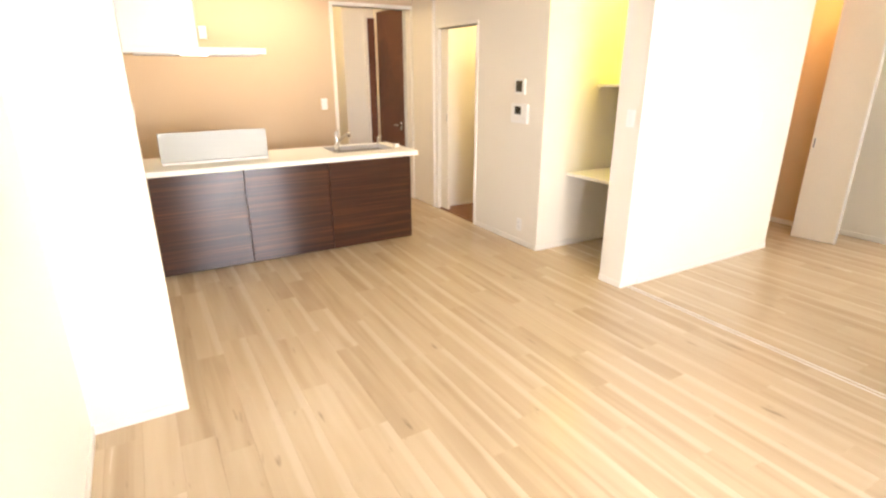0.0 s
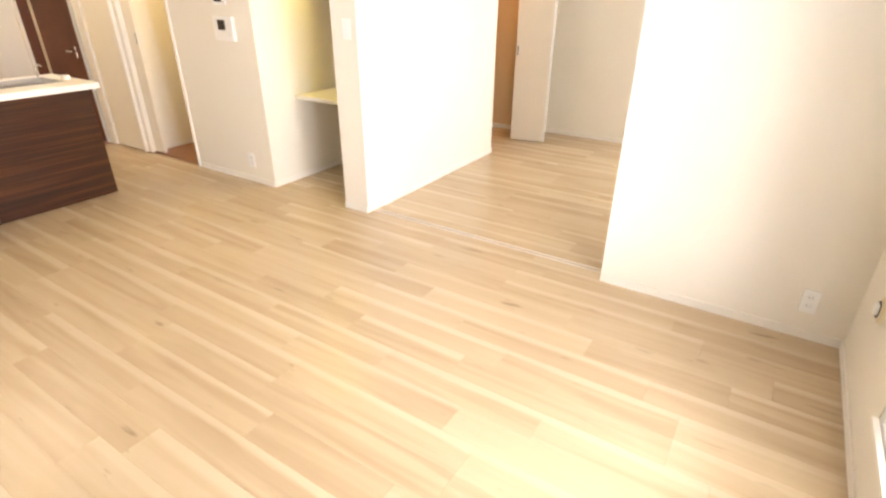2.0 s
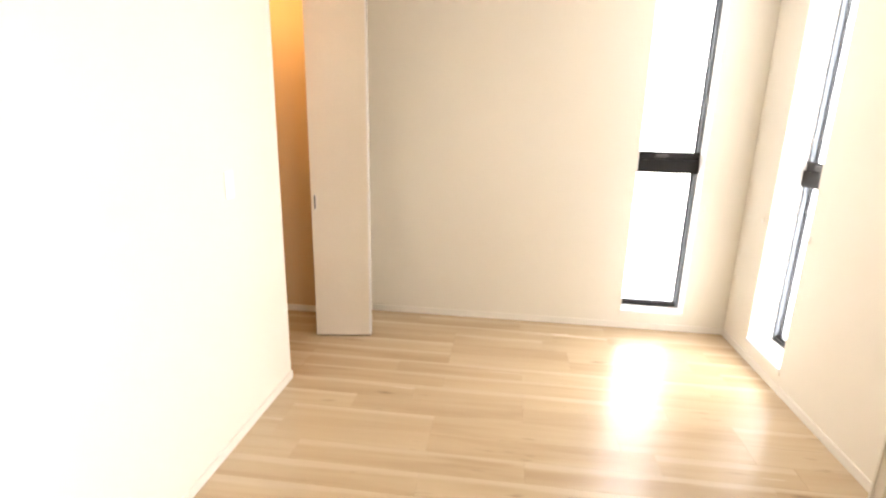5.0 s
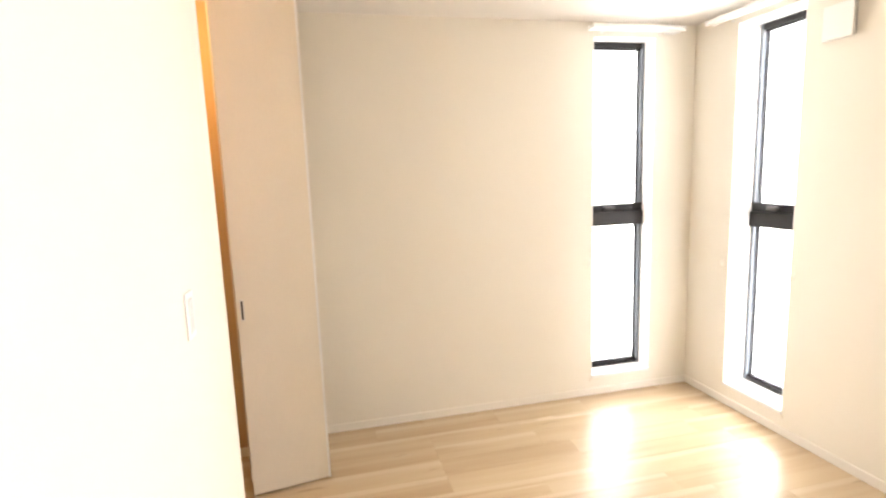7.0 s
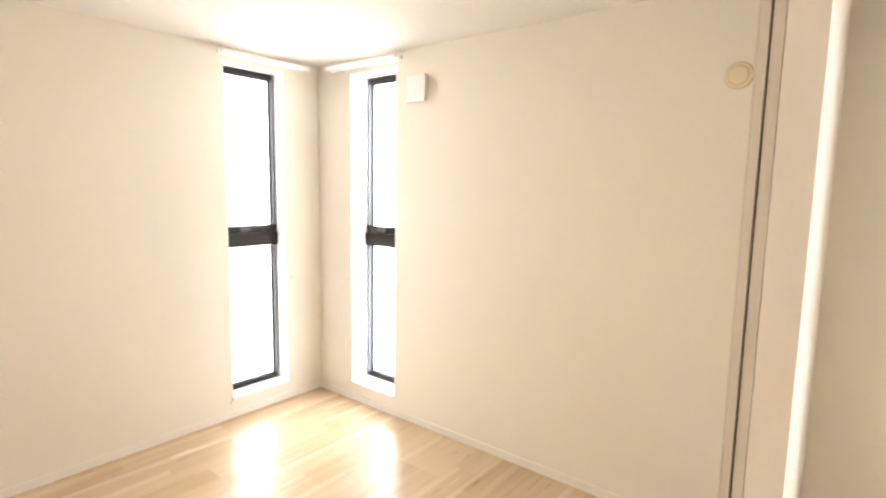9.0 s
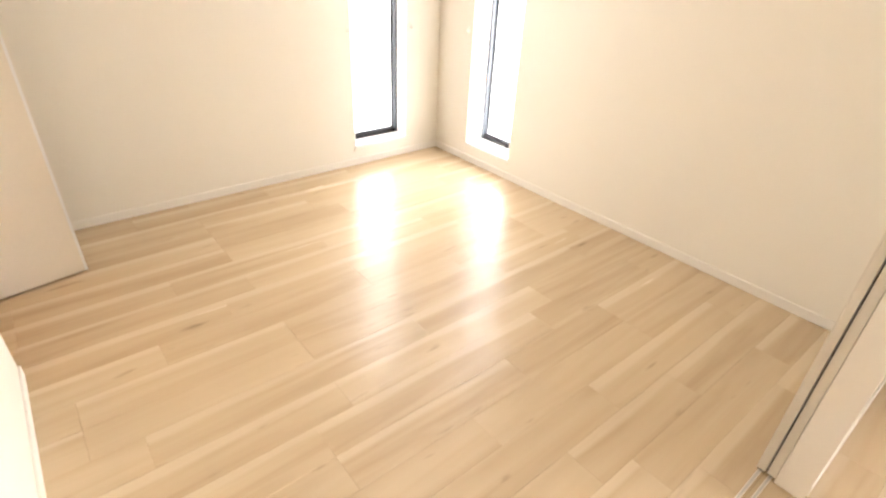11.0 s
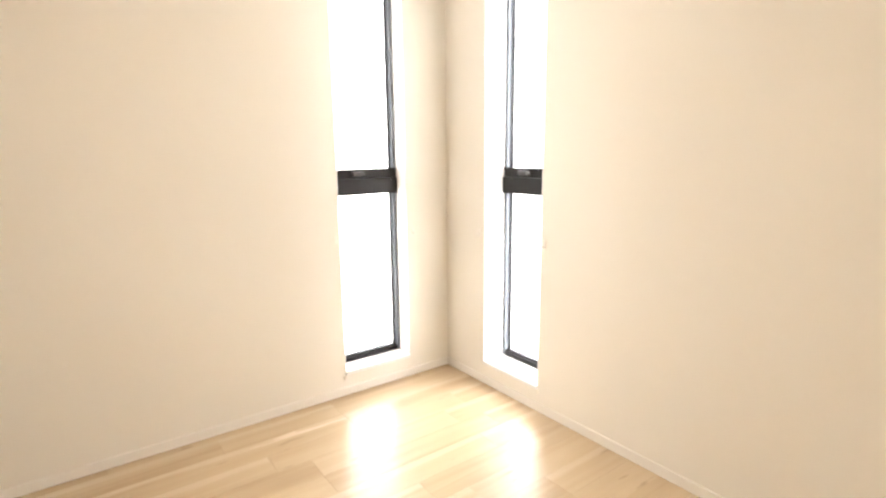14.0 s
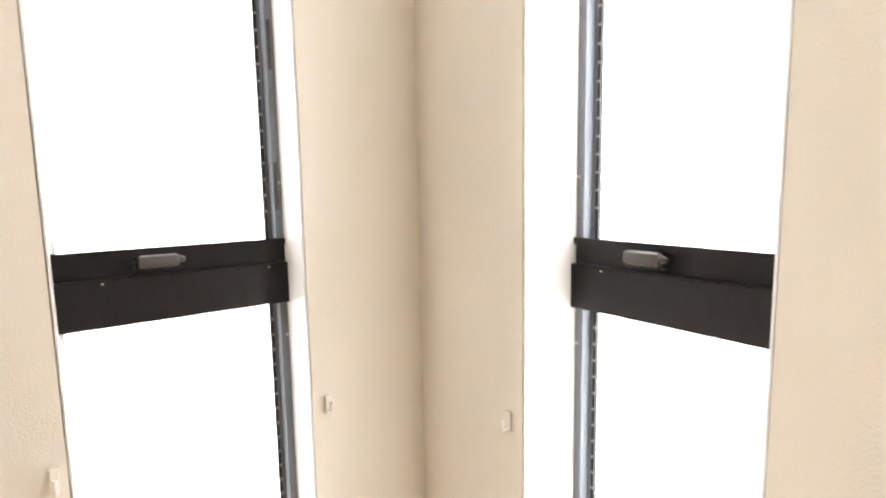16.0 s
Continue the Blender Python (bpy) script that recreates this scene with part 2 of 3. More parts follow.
def mesh_of(name, bm, material, smooth=False):
    me = bpy.data.meshes.new(name)
    bm.to_mesh(me)
    bm.free()
    me.materials.append(material)
    if smooth:
        for p in me.polygons:
            p.use_smooth = True
        me.set_sharp_from_angle(angle=radians(35))
    return me


def part(name, bm, material, parent, label="", smooth=False):
    ob = new(name, mesh_of(name, bm, material, smooth))
    ob.parent = parent
    if label:
        ob["label"] = label
    return ob


def thing(name, m, label, category, group="", kind=""):
    ob = new(name)
    ob.empty_display_size = 0.1
    ob.matrix_world = m
    return tagged(ob, label, category, group, kind)


def B(*a, **k):
    return box(bmesh.new(), *a, **k)


def boxes(*rows):
    bm = bmesh.new()
    for r in rows:
        box(bm, *r)
    return bm


def struct(name, bm, material, label, category):
    ob = new(name, mesh_of(name, bm, material))
    return tagged(ob, label, category, kind="structure")


# Large structure
H = 2.4
struct("floor_slab", boxes((-0.57, 6.18, -0.75, 5.89, -0.12, -0.006)), SUBFLOOR, "brown floor bed under the oak planks", "floor")
struct("ceiling", boxes((-0.57, 6.18, -0.75, 8.0, H, H + 0.12)), CEIL, "cream textured wallpaper ceiling", "ceiling")
struct("wall_living_south", boxes((-0.57, 0.48, -0.70, -0.58, -0.006, H), (2.10, 2.935, -0.70, -0.58, -0.006, H), (0.48, 2.10, -0.70, -0.58, 2.1, H), (0.48, 2.10, -0.70, -0.58, -0.006, 0.24)), PAPER, "white wallpapered wall around the wide window", "wall")
struct("wall_living_west", boxes((-0.57, -0.45, -0.58, 2.355, -0.006, H)), PAPER, "white wallpapered living room side wall", "wall")
struct("wall_kitchen_west", boxes((-0.57, -0.05, 2.355, 5.77, -0.006, H)), PAPER, "white wall block beside the kitchen counter", "wall")
struct("wall_kitchen_rear", boxes((-0.57, 1.99, 5.77, 5.89, -0.006, H), (1.99, 2.93, 5.77, 5.89, 2.25, H), (2.93, 3.08, 5.77, 5.89, -0.006, H)), ACCENT, "beige accent wallpaper kitchen rear wall", "wall")
struct("wall_living_east", boxes((2.962, 3.08, 3.334, 4.375, -0.006, H), (2.962, 3.08, 5.16, 5.77, -0.006, H), (2.962, 3.08, 4.375, 5.16, 2.01, H)), PAPER, "white wallpapered wall with the intercom", "wall")
struct("wall_niche", boxes((3.08, 3.99, 3.334, 3.45, -0.006, H), (3.87, 3.99, 2.549, 3.334, -0.006, H)), PAPER, "white wallpapered walls of the desk niche", "wall")
struct("wall_bedroom_north", boxes((2.962, 4.89, 2.331, 2.549, -0.006, H)), PAPER, "white wallpapered partition beside the bedroom", "wall")
struct("wall_closet_front", boxes((5.60, 6.0, 2.331, 2.42, -0.006, H)), PAPER, "white wallpapered wall beside the closet opening", "wall")
# closet walls, coloured tan for the warm light on them
struct("wall_closet", boxes((4.77, 4.89, 2.549, 3.0, -0.006, H), (4.77, 6.0, 3.0, 3.1, -0.006, H), (5.88, 6.0, 2.42, 3.0, -0.006, H)), CLOSETP, "closet interior walls with warm light put into their tan colour", "wall")
W1, W2 = (0.066, 0.219), (5.428, 0.220)
ZB, ZT = 0.118, 2.318
struct("wall_bedroom_east", boxes((6.0, 6.18, -0.66, W1[0] - W1[1], -0.006, H), (6.0, 6.18, W1[0] + W1[1], 3.1, -0.006, H),
       (6.0, 6.18, W1[0] - W1[1], W1[0] + W1[1], -0.006, ZB), (6.0, 6.18, W1[0] - W1[1], W1[0] + W1[1], ZT, H)), PAPER, "white wallpapered bedroom wall with a slit window", "wall")
struct("wall_bedroom_south", boxes((3.012, W2[0] - W2[1], -0.66, -0.446, -0.006, H), (W2[0] + W2[1], 6.0, -0.66, -0.446, -0.006, H),
       (W2[0] - W2[1], W2[0] + W2[1], -0.66, -0.446, -0.006, ZB), (W2[0] - W2[1], W2[0] + W2[1], -0.66, -0.446, ZT, H)), PAPER, "white wallpapered bedroom wall with a slit window", "wall")
struct("wall_partition", boxes((2.935, 3.012, -0.58, 0.562, -0.006, H)), PAPER, "white wallpapered partition beside the sliding doors", "wall")
struct("wall_hall", boxes((2.95, 3.08, 5.89, 7.0, -0.006, H), (2.505, 2.95, 6.9, 7.0, -0.006, H), (2.505, 2.6, 7.0, 7.8, -0.006, H), (1.2, 2.6, 7.8, 7.9, -0.006, H), (1.1, 1.2, 5.89, 7.9, -0.006, H)), PAPER, "white wallpapered hallway walls", "wall")
struct("wall_washroom", boxes((3.08, 4.3, 5.16, 5.26, -0.006, H), (4.3, 4.4, 4.1, 5.26, -0.006, H), (3.08, 4.3, 4.1, 4.2, -0.006, H)), PAPER, "white wallpapered washroom walls", "wall")
struct("floor_washroom", boxes((2.99, 4.3, 4.2, 5.16, -0.006, 0.006)), BROWNFLOOR, "dark brown washroom floor sheet", "floor")
struct("floor_hall", boxes((1.2, 2.95, 5.89, 7.8, -0.12, -0.002)), BROWNFLOOR, "brown hallway floor", "floor")


def skirting(name, x0, x1, y0, y1):
    return struct(name, B(x0, x1, y0, y1, 0.0, 0.048, bevel=0.002), TRIM, "cream painted skirting board along the wall", "baseboard")


T = 0.009
skirting("baseboard_east", 6.0 - T, 6.0, -0.446 + T, 2.331)
skirting("baseboard_south", 3.15, 6.0, -0.446, -0.446 + T)
skirting("baseboard_north", 3.14, 4.892, 2.331 - T, 2.331)
skirting("baseboard_intercom", 2.962 - T, 2.962, 3.334, 4.34)
skirting("baseboard_niche", 2.962, 3.87, 3.334 - T, 3.334)
skirting("baseboard_niche_back", 3.87 - T, 3.87, 2.549, 3.325)
skirting("baseboard_pier", 2.962 - T, 2.962, 2.331, 2.549)
skirting("baseboard_partition", 2.935 - T, 2.935, -0.57, 0.54)
skirting("baseboard_living_south", -0.45, 2.926, -0.58, -0.58 + T)
skirting("baseboard_living_west", -0.45, -0.45 + T, -0.57, 2.355)
skirting("baseboard_block", -0.441, -0.05, 2.355 - T, 2.355)
skirting("baseboard_closet", 5.88 - T, 5.88, 2.42, 3.0)
skirting("baseboard_closet_back", 4.89, 5.87, 3.0 - T, 3.0)
skirting("baseboard_washroom", 3.08, 4.3, 5.16 - T, 5.16)

# white corner mouldings at the ends of the partition walls
struct("trim_pier", boxes((2.955, 3.13, 2.322, 2.333, 0.049, H)), TRIM, "white jamb board on the end of the partition", "trim")
struct("trim_partition", boxes((2.930, 3.012, 0.562, 0.570, 0.0, H)), TRIM, "cream jamb board beside the sliding doors", "trim")


# Slit windows with a black transom
def slit_window(name, m, hw, depth, handle_u, slim, label):
    w = thing(name, m, label, "window", kind="structure")
    d0, d1 = depth, depth + 0.05
    g = hw - 0.002
    fr = 0.016
    # lining of the reveal
    part("sill", B(-g, g, -0.008, d0, ZB + 0.001, ZB + 0.022, bevel=0.003), GLOSSW, w, "white sill board")
    part("reveal_board", B(-g, -g + 0.004, 0.002, d0, ZB + 0.022, ZT - 0.002), GLOSSW, w)
    part("reveal_board", B(g - 0.004, g, 0.002, d0, ZB + 0.022, ZT - 0.002), GLOSSW, w)
    part("reveal_head", B(-g + 0.004, g - 0.004, 0.002, d0, ZT - 0.006, ZT - 0.002), GLOSSW, w)
    # frame
    for sgn in (-1, 1):
        fr = 0.003 if sgn == slim else 0.022
        st = bmesh.new()
        xa, xb = sorted((sgn * (g - 0.001), sgn * (g - fr)))
        box(st, xa, xb, d0 + 0.001, d1, ZB + 0.022, ZT)
        xa, xb = sorted((sgn * (g - fr), sgn * (g - fr - 0.007)))
        box(st, xa, xb, d0 + 0.026, d1, ZB + 0.022, ZT)
        stile = part("stile", st, GLOSSW if sgn == slim else STILE, w, "" if sgn == slim else "satin dark grey window stile")
        if sgn == slim:
            continue
        sp = bmesh.new()
        xa, xb = sorted((sgn * (g - fr - 0.007), sgn * (g - fr - 0.014)))
        box(sp, xa, xb, d0 + 0.028, d0 + 0.040, ZB + 0.03, ZT - 0.02)
        part("glazing_spacer", sp, RUBBER, stile)
        tk = bmesh.new()
        z = ZB + 0.1
        while z < ZT - 0.06:
            if not 1.10 < z < 1.30:
                box(tk, xa + 0.001, xb - 0.001, d0 + 0.0262, d0 + 0.028, z, z + 0.004)
            z += 0.036
        part("spacer_tick", tk, GREYA, stile, "pale ticks along the glazing spacer")
        for z in (0.45, 1.05, 1.40, 1.95):
            xs = sgn * (g - 0.008)
            part("screw", cyl(bmesh.new(), (xs, d0 - 0.001, z), (xs, d0 + 0.002, z), 0.0028, seg=8), STEEL, stile)
        if slim < 0:
            for z in (1.34, 1.645):
                part("lock_keeper", B(sgn * g - sgn * 0.015 - 0.004, sgn * g - sgn * 0.015 + 0.004, d0 - 0.0012, d0 + 0.0008, z, z + 0.105), HANDLE, stile, "slim dark lock keeper")
    gi = g - 0.012
    part("bottom_rail", boxes((-g + 0.0035, g - 0.0225, d0 + 0.001, d1, ZB + 0.022, ZB + 0.050) if slim < 0 else (-g + 0.0225, g - 0.0035, d0 + 0.001, d1, ZB + 0.022, ZB + 0.050), (-gi + 0.014, gi - 0.014, d0 + 0.014, d1 - 0.001, ZB + 0.050, ZB + 0.060)), BLACK, w, "black bottom rail")
    part("top_rail", boxes((-g + 0.0035, g - 0.0225, d0 + 0.001, d1, ZT - 0.040, ZT - 0.007) if slim < 0 else (-g + 0.0225, g - 0.0035, d0 + 0.001, d1, ZT - 0.040, ZT - 0.007), (-gi + 0.014, gi - 0.014, d0 + 0.014, d1 - 0.001, ZT - 0.052, ZT - 0.040)), BLACK, w, "black top rail")
    tr = part("transom", B(-g + 0.0015, g - 0.0015, d0 - 0.016, d1, 1.129, 1.222, bevel=0.003), BLACK, w, "broad black transom bar")
    part("upper_sash_rail", boxes((-g + 0.003, g - 0.003, d0 - 0.001, d1, 1.2225, 1.266), (-g + 0.003, g - 0.003, d0 - 0.008, d0 - 0.0012, 1.262, 1.276)), BLACK, w, "black lower rail of the upper sash")
    for u in (-0.14, 0.17):
        part("screw", cyl(bmesh.new(), (u, d0 - 0.0165, 1.214), (u, d0 - 0.014, 1.214), 0.002, seg=8), STEEL, tr)
    hd = part("latch_handle", B(handle_u - 0.036, handle_u + 0.036, d0 - 0.030, d0 - 0.006, 1.236, 1.262, bevel=0.007), HANDLE, w, "dark grey latch handle", True)
    part("latch_base", B(handle_u - 0.044, handle_u + 0.040, d0 - 0.014, d0 - 0.001, 1.230, 1.250, bevel=0.003), BLACK, hd)
    part("latch_tip", cyl(bmesh.new(), (handle_u + 0.034, d0 - 0.018, 1.251), (handle_u + 0.048, d0 - 0.018, 1.249), 0.008, 0.005, seg=12), HANDLE, hd)
    for z0, z1 in ((ZB + 0.055, 1.14), (1.26, ZT - 0.045)):
        p = part("pane", B(-gi, gi, d0 + 0.030, d0 + 0.036, z0, z1), GLASS, w, "clear glass pane")
        p.visible_shadow = False
    return w


slit_window("window_1", pose(6.0, W1[0], 0, 0, 0, -90), W1[1], 0.108, -0.045, -1, "tall slit window with black transom in the east wall")
slit_window("window_2", pose(W2[0], -0.446, 0, 0, 0, 180), W2[1], 0.152, -0.05, 1, "tall slit window with black transom in the south wall")


def curtain_rail(m, a, b):
    """Double white rail on brackets; a to b along the wall, local y away from the wall into the room."""
    t = thing("curtain_rail", m, "white double curtain rail above a slit window", "curtain rail", "curtain rails")
    for y, z in ((0.045, 2.352), (0.095, 2.352)):
        r = part("rail", B(a, b, y - 0.009, y + 0.009, z - 0.011, z + 0.011, bevel=0.003), WHITE, t)
        for x in (a, b):
            part("end_cap", B(x - 0.012, x + 0.012, y - 0.012, y + 0.012, z - 0.014, z + 0.014, bevel=0.004), WHITE, r)
    for x in (a + 0.10, b - 0.10):
        part("bracket", boxes((x - 0.012, x + 0.012, 0.0005, 0.005, 2.335, 2.385), (x - 0.009, x + 0.009, 0.005, 0.1, 2.364, 2.371)), WHITE, t)
    part("runner", boxes(*[(a + 0.02 + 0.014 * k, a + 0.028 + 0.014 * k, 0.042, 0.048, 2.328, 2.341) for k in range(6)]), WHITE, t)
    return t


curtain_rail(pose(6.0, W1[0], 0, 0, 0, 90), -0.345, 0.262)
curtain_rail(pose(W2[0], -0.446, 0), -0.29, 0.36)


def tassel_hook(m):
    t = thing("tassel_hook", m, "small white curtain tie hook on the wall", "hook", "curtain tie hooks")
    part("plate", B(-0.008, 0.008, 0.0005, 0.006, -0.022, 0.022, bevel=0.002), TRIM, t)
    bm = bmesh.new()
    cyl(bm, (0, 0.005, -0.012), (0, 0.020, -0.016), 0.004, seg=10)
    cyl(bm, (0, 0.019, -0.017), (0, 0.021, 0.010), 0.004, seg=10)
    part("prong", bm, TRIM, t, smooth=True)
    return t


hook = tassel_hook(pose(6.0, 0.303, 0.905, 0, 0, 90))
copy_thing(hook, pose(6.0, -0.188, 0.905, 0, 0, 90))
copy_thing(hook, pose(5.684, -0.446, 0.905))
copy_thing(hook, pose(5.185, -0.446, 0.905))
for m in (pose(6.0, 0.292, 0.108, 0, 0, 90), pose(5.205, -0.446, 0.108)):
    k = thing("sill_clip", m, "tiny beige clip under the window sill corner", "clip", "sill clips")
    part("clip_body", B(-0.007, 0.007, 0.0005, 0.008, -0.010, 0.010, bevel=0.002), DOORW, k)

# square ventilation cover on the bedroom south wall
v = thing("vent_cover", pose(5.018, -0.446, 2.155), "square white ventilation cover high on the wall", "vent")
part("back_plate", B(-0.066, 0.066, 0.0005, 0.012, -0.072, 0.072), WHITE, v)
part("front_cover", B(-0.075, 0.075, 0.016, 0.034, -0.08, 0.08, bevel=0.004), WHITE, v)


CAPM = mat("yellowed_cream_plastic", (0.72, 0.62, 0.43), 0.5, var=0.04)


def sleeve_cap(m, label, r=0.055):
    t = thing("sleeve_cap", m, label, "pipe cap", "round pipe caps")
    part("rim", cyl(bmesh.new(), (0, 0.0005, 0), (0, 0.010, 0), r, r * 0.94, seg=32, bevel=0.002), CAPM, t, smooth=True)
    part("cap", cyl(bmesh.new(), (0, 0.010, 0), (0, 0.016, 0), r * 0.72, r * 0.66, seg=32, bevel=0.002), CAPM, t, smooth=True)
    return t


sleeve_cap(pose(3.275, -0.446, 2.03), "cream round air-conditioner pipe cap on the wall")
sleeve_cap(pose(2.60, -0.58, 2.06), "cream round pipe cap on the living room wall")
low = sleeve_cap(pose(2.56, -0.58, 0.42), "white round gas or pipe cap low on the wall")
part("dark_slot", cyl(bmesh.new(), (0, 0.0162, 0), (0, 0.018, 0), 0.034, seg=24), RUBBER, low)
part("knob", cyl(bmesh.new(), (0, 0.018, 0), (0, 0.030, 0), 0.026, 0.022, seg=24, bevel=0.003), WHITE, low, smooth=True)

# round ceiling light of the bedroom
cl = thing("ceiling_light", pose(4.75, 0.86, 2.4), "round lit white ceiling light in the bedroom", "ceiling light")
part("base_ring", cyl(bmesh.new(), (0, 0, -0.014), (0, 0, -0.001), 0.11, seg=40, bevel=0.004), WHITE, cl, smooth=True)
part("diffuser", cyl(bmesh.new(), (0, 0, -0.034), (0, 0, -0.014), 0.085, 0.10, seg=40, bevel=0.008), SHADEM, cl, "lit milky diffuser", True)


# Sliding doors stacked beside the bedroom opening, their floor rails
def sliding_door(x0, label, y0=-0.40):
    t = thing("sliding_door", pose(x0, y0, 0.006), label, "sliding door", "sliding bedroom doors")
    y1 = 0.558 - y0
    part("panel", B(0.001, 0.024, 0.004, y1 - 0.004, 0.002, 2.375), DOORW, t)
    part("edge_strip", boxes((0.0, 0.025, y1 - 0.004, y1 + 0.002, 0.002, 2.375), (0.0, 0.004, y1 + 0.002, y1 + 0.005, 0.002, 2.375), (0.021, 0.025, y1 + 0.002, y1 + 0.005, 0.002, 2.375)), EDGEM, t, "cream aluminium edge strip")
    part("bottom_shoe", B(0.004, 0.021, y1 - 0.06, y1 - 0.004, -0.004, 0.002), RUBBER, t)
    return t


sliding_door(3.014, "pale laminate sliding door pushed open against the partition")
sliding_door(3.045, "pale laminate sliding door stacked on the bedroom side", -0.38)
# added black strip that paints the dark of the gap between the doors
gs = thing("door_seal", pose(3.042, 0.5, 0.006), "black strip standing in for the shaded gap between the sliding doors", "seal")
part("gap_strip", B(-0.0018, 0.0018, -0.3, 0.052, 0.002, 2.375), RUBBER, gs)
for x in (3.027, 3.058):
    r = thing("floor_rail", pose(x, 0, 0), "thin pale floor rail for the sliding doors", "rail", "floor rails")
    part("rail_strip", boxes((-0.006, -0.003, -0.44, 2.322, 0.0006, 0.0025), (0.003, 0.006, -0.44, 2.322, 0.0006, 0.0025)), RAILM, r)
    part("rail_groove", B(-0.003, 0.003, -0.44, 2.322, 0.0004, 0.0012), GREYA, r)
cr = thing("ceiling_rail", pose(3.043, 0, 2.4), "white head rail above the sliding doors", "rail")
part("rail_body", boxes((-0.045, 0.045, -0.446, 2.322, -0.016, -0.0005)), TRIM, cr)

# Folding closet door, folded open at right angles to the wall
fd = thing("folding_door", pose(5.515, 2.215, 0.012, 0, 0, 0), "pale folding closet door folded open into the bedroom", "folding door")
turn = pose(0, 0, 0, 0, 0, 9.5)
for k, x in enumerate((-0.031, 0.004)):
    lf = part("leaf", B(x, x + 0.027, -0.183, 0.183, 0.0, 2.365, bevel=0.002), DOORW, fd)
    lf.matrix_local = turn
    # edge band kept white, with a lip on the face, for the end's window light
    eg = part("edge_strip", boxes((x - 0.001, x + 0.028, -0.187, -0.1832, 0.0, 2.365), (x - 0.001, x - 0.0002, -0.1832, -0.176, 0.0, 2.365)), GLOSSW, lf, "edge band, white and wrapped onto the face for the window-lit end")
    if k == 0:
        part("pull_handle", boxes((x - 0.006, x - 0.0005, 0.150, 0.166, 0.87, 0.972)), STEEL, lf, "small recessed metal pull")
        part("pull_cup", boxes((x - 0.0075, x - 0.006, 0.154, 0.162, 0.878, 0.964)), RUBBER, lf)
    for z in (0.12, 1.18, 2.24):
        if k == 0:
            part("hinge", cyl(bmesh.new(), (0.0005, -0.187, z - 0.03), (0.0005, -0.187, z + 0.03), 0.005, seg=10), STEEL, lf)
pv = thing("closet_track", pose(5.24, 2.40, 2.4), "white ceiling track of the folding closet door", "rail")
part("track_body", boxes((-0.345, 0.355, -0.018, 0.018, -0.02, -0.0005)), TRIM, pv)


def switch_plate(m, label, w=0.07, h=0.12, rockers=1, group="switch plates"):
    """Local y points out of the wall."""
    t = thing("switch_plate", m, label, "light switch", group)
    part("plate", B(-w / 2, w / 2, 0.0005, 0.006, -h / 2, h / 2, bevel=0.003), WHITE, t)
    for k in range(rockers):
        hh = (h - 0.03) / rockers
        z = -h / 2 + 0.015 + hh * k
        part("rocker", B(-w / 2 + 0.014, w / 2 - 0.014, 0.006, 0.008, z + 0.001, z + hh - 0.001, bevel=0.0015), GLOSSW, t)
    return t


def outlet(m, label):
    t = thing("wall_outlet", m, label, "outlet", "wall outlets")
    part("plate", B(-0.035, 0.035, 0.0005, 0.008, -0.06, 0.06, bevel=0.003), WHITE, t)
    for z in (-0.022, 0.022):
        s = part("socket", B(-0.018, 0.018, 0.008, 0.0095, z - 0.016, z + 0.016, bevel=0.001), GLOSSW, t)
        part("slot", boxes((-0.008, -0.006, 0.0096, 0.0102, z - 0.005, z + 0.005), (0.006, 0.008, 0.0096, 0.0102, z - 0.005, z + 0.005)), RUBBER, s)
    return t


switch_plate(pose(4.39, 2.331, 1.19, 0, 0, 180), "white double light switch on the bedroom partition", rockers=2)
switch_plate(pose(2.962, 2.415, 1.262, 0, 0, 90), "white light switch on the end of the partition", rockers=3)
switch_plate(pose(1.83, 5.77, 1.22, 0, 0, 180), "white light switch on the beige kitchen wall", rockers=2)
switch_plate(pose(0.66, 5.77, 1.93, 0, 0, 180), "small white socket beside the range hood", 0.07, 0.12, 1)
switch_plate(pose(-0.05, 5.2, 1.25, 0, 0, -90), "white switch on the kitchen side wall", rockers=2)
outlet(pose(2.962, 3.59, 0.19, 0, 0, 90), "white wall outlet below the intercom")
outlet(pose(2.935, -0.40, 0.20, 0, 0, 90), "white wall outlet in the living room corner")

# Intercom and thermostat panels
ic = thing("intercom", pose(2.962, 3.645, 1.215, 0, 0, 90), "white intercom monitor with a small dark screen", "intercom")
part("housing", B(-0.115, 0.115, 0.0005, 0.028, -0.085, 0.085, bevel=0.006), WHITE, ic)
part("screen", B(-0.03, 0.058, 0.0282, 0.0292, -0.008, 0.062), SCREEN, ic, "dark screen")
part("button", cyl(bmesh.new(), (-0.07, 0.0282, 0.03), (-0.07, 0.031, 0.03), 0.014, seg=20), GLOSSW, ic)
part("button", B(-0.095, -0.045, 0.0282, 0.030, -0.05, -0.03, bevel=0.0008), GLOSSW, ic)
part("speaker_grille", boxes(*[(0.0, 0.08, 0.0282, 0.029, -0.06 + 0.008 * k, -0.057 + 0.008 * k) for k in range(4)]), TRIM, ic)
th = thing("bath_remote", pose(2.962, 3.665, 1.445, 0, 0, 90), "white water heater remote with a dark display", "control panel")
part("housing", B(-0.075, 0.065, 0.0005, 0.020, -0.065, 0.065, bevel=0.005), WHITE, th)
part("display", B(-0.042, 0.044, 0.0202, 0.0212, -0.045, 0.05), SCREEN, th, "dark display")
for z in (-0.03, 0.012):
    part("button", B(-0.068, -0.048, 0.0202, 0.022, z, z + 0.018), GLOSSW, th)

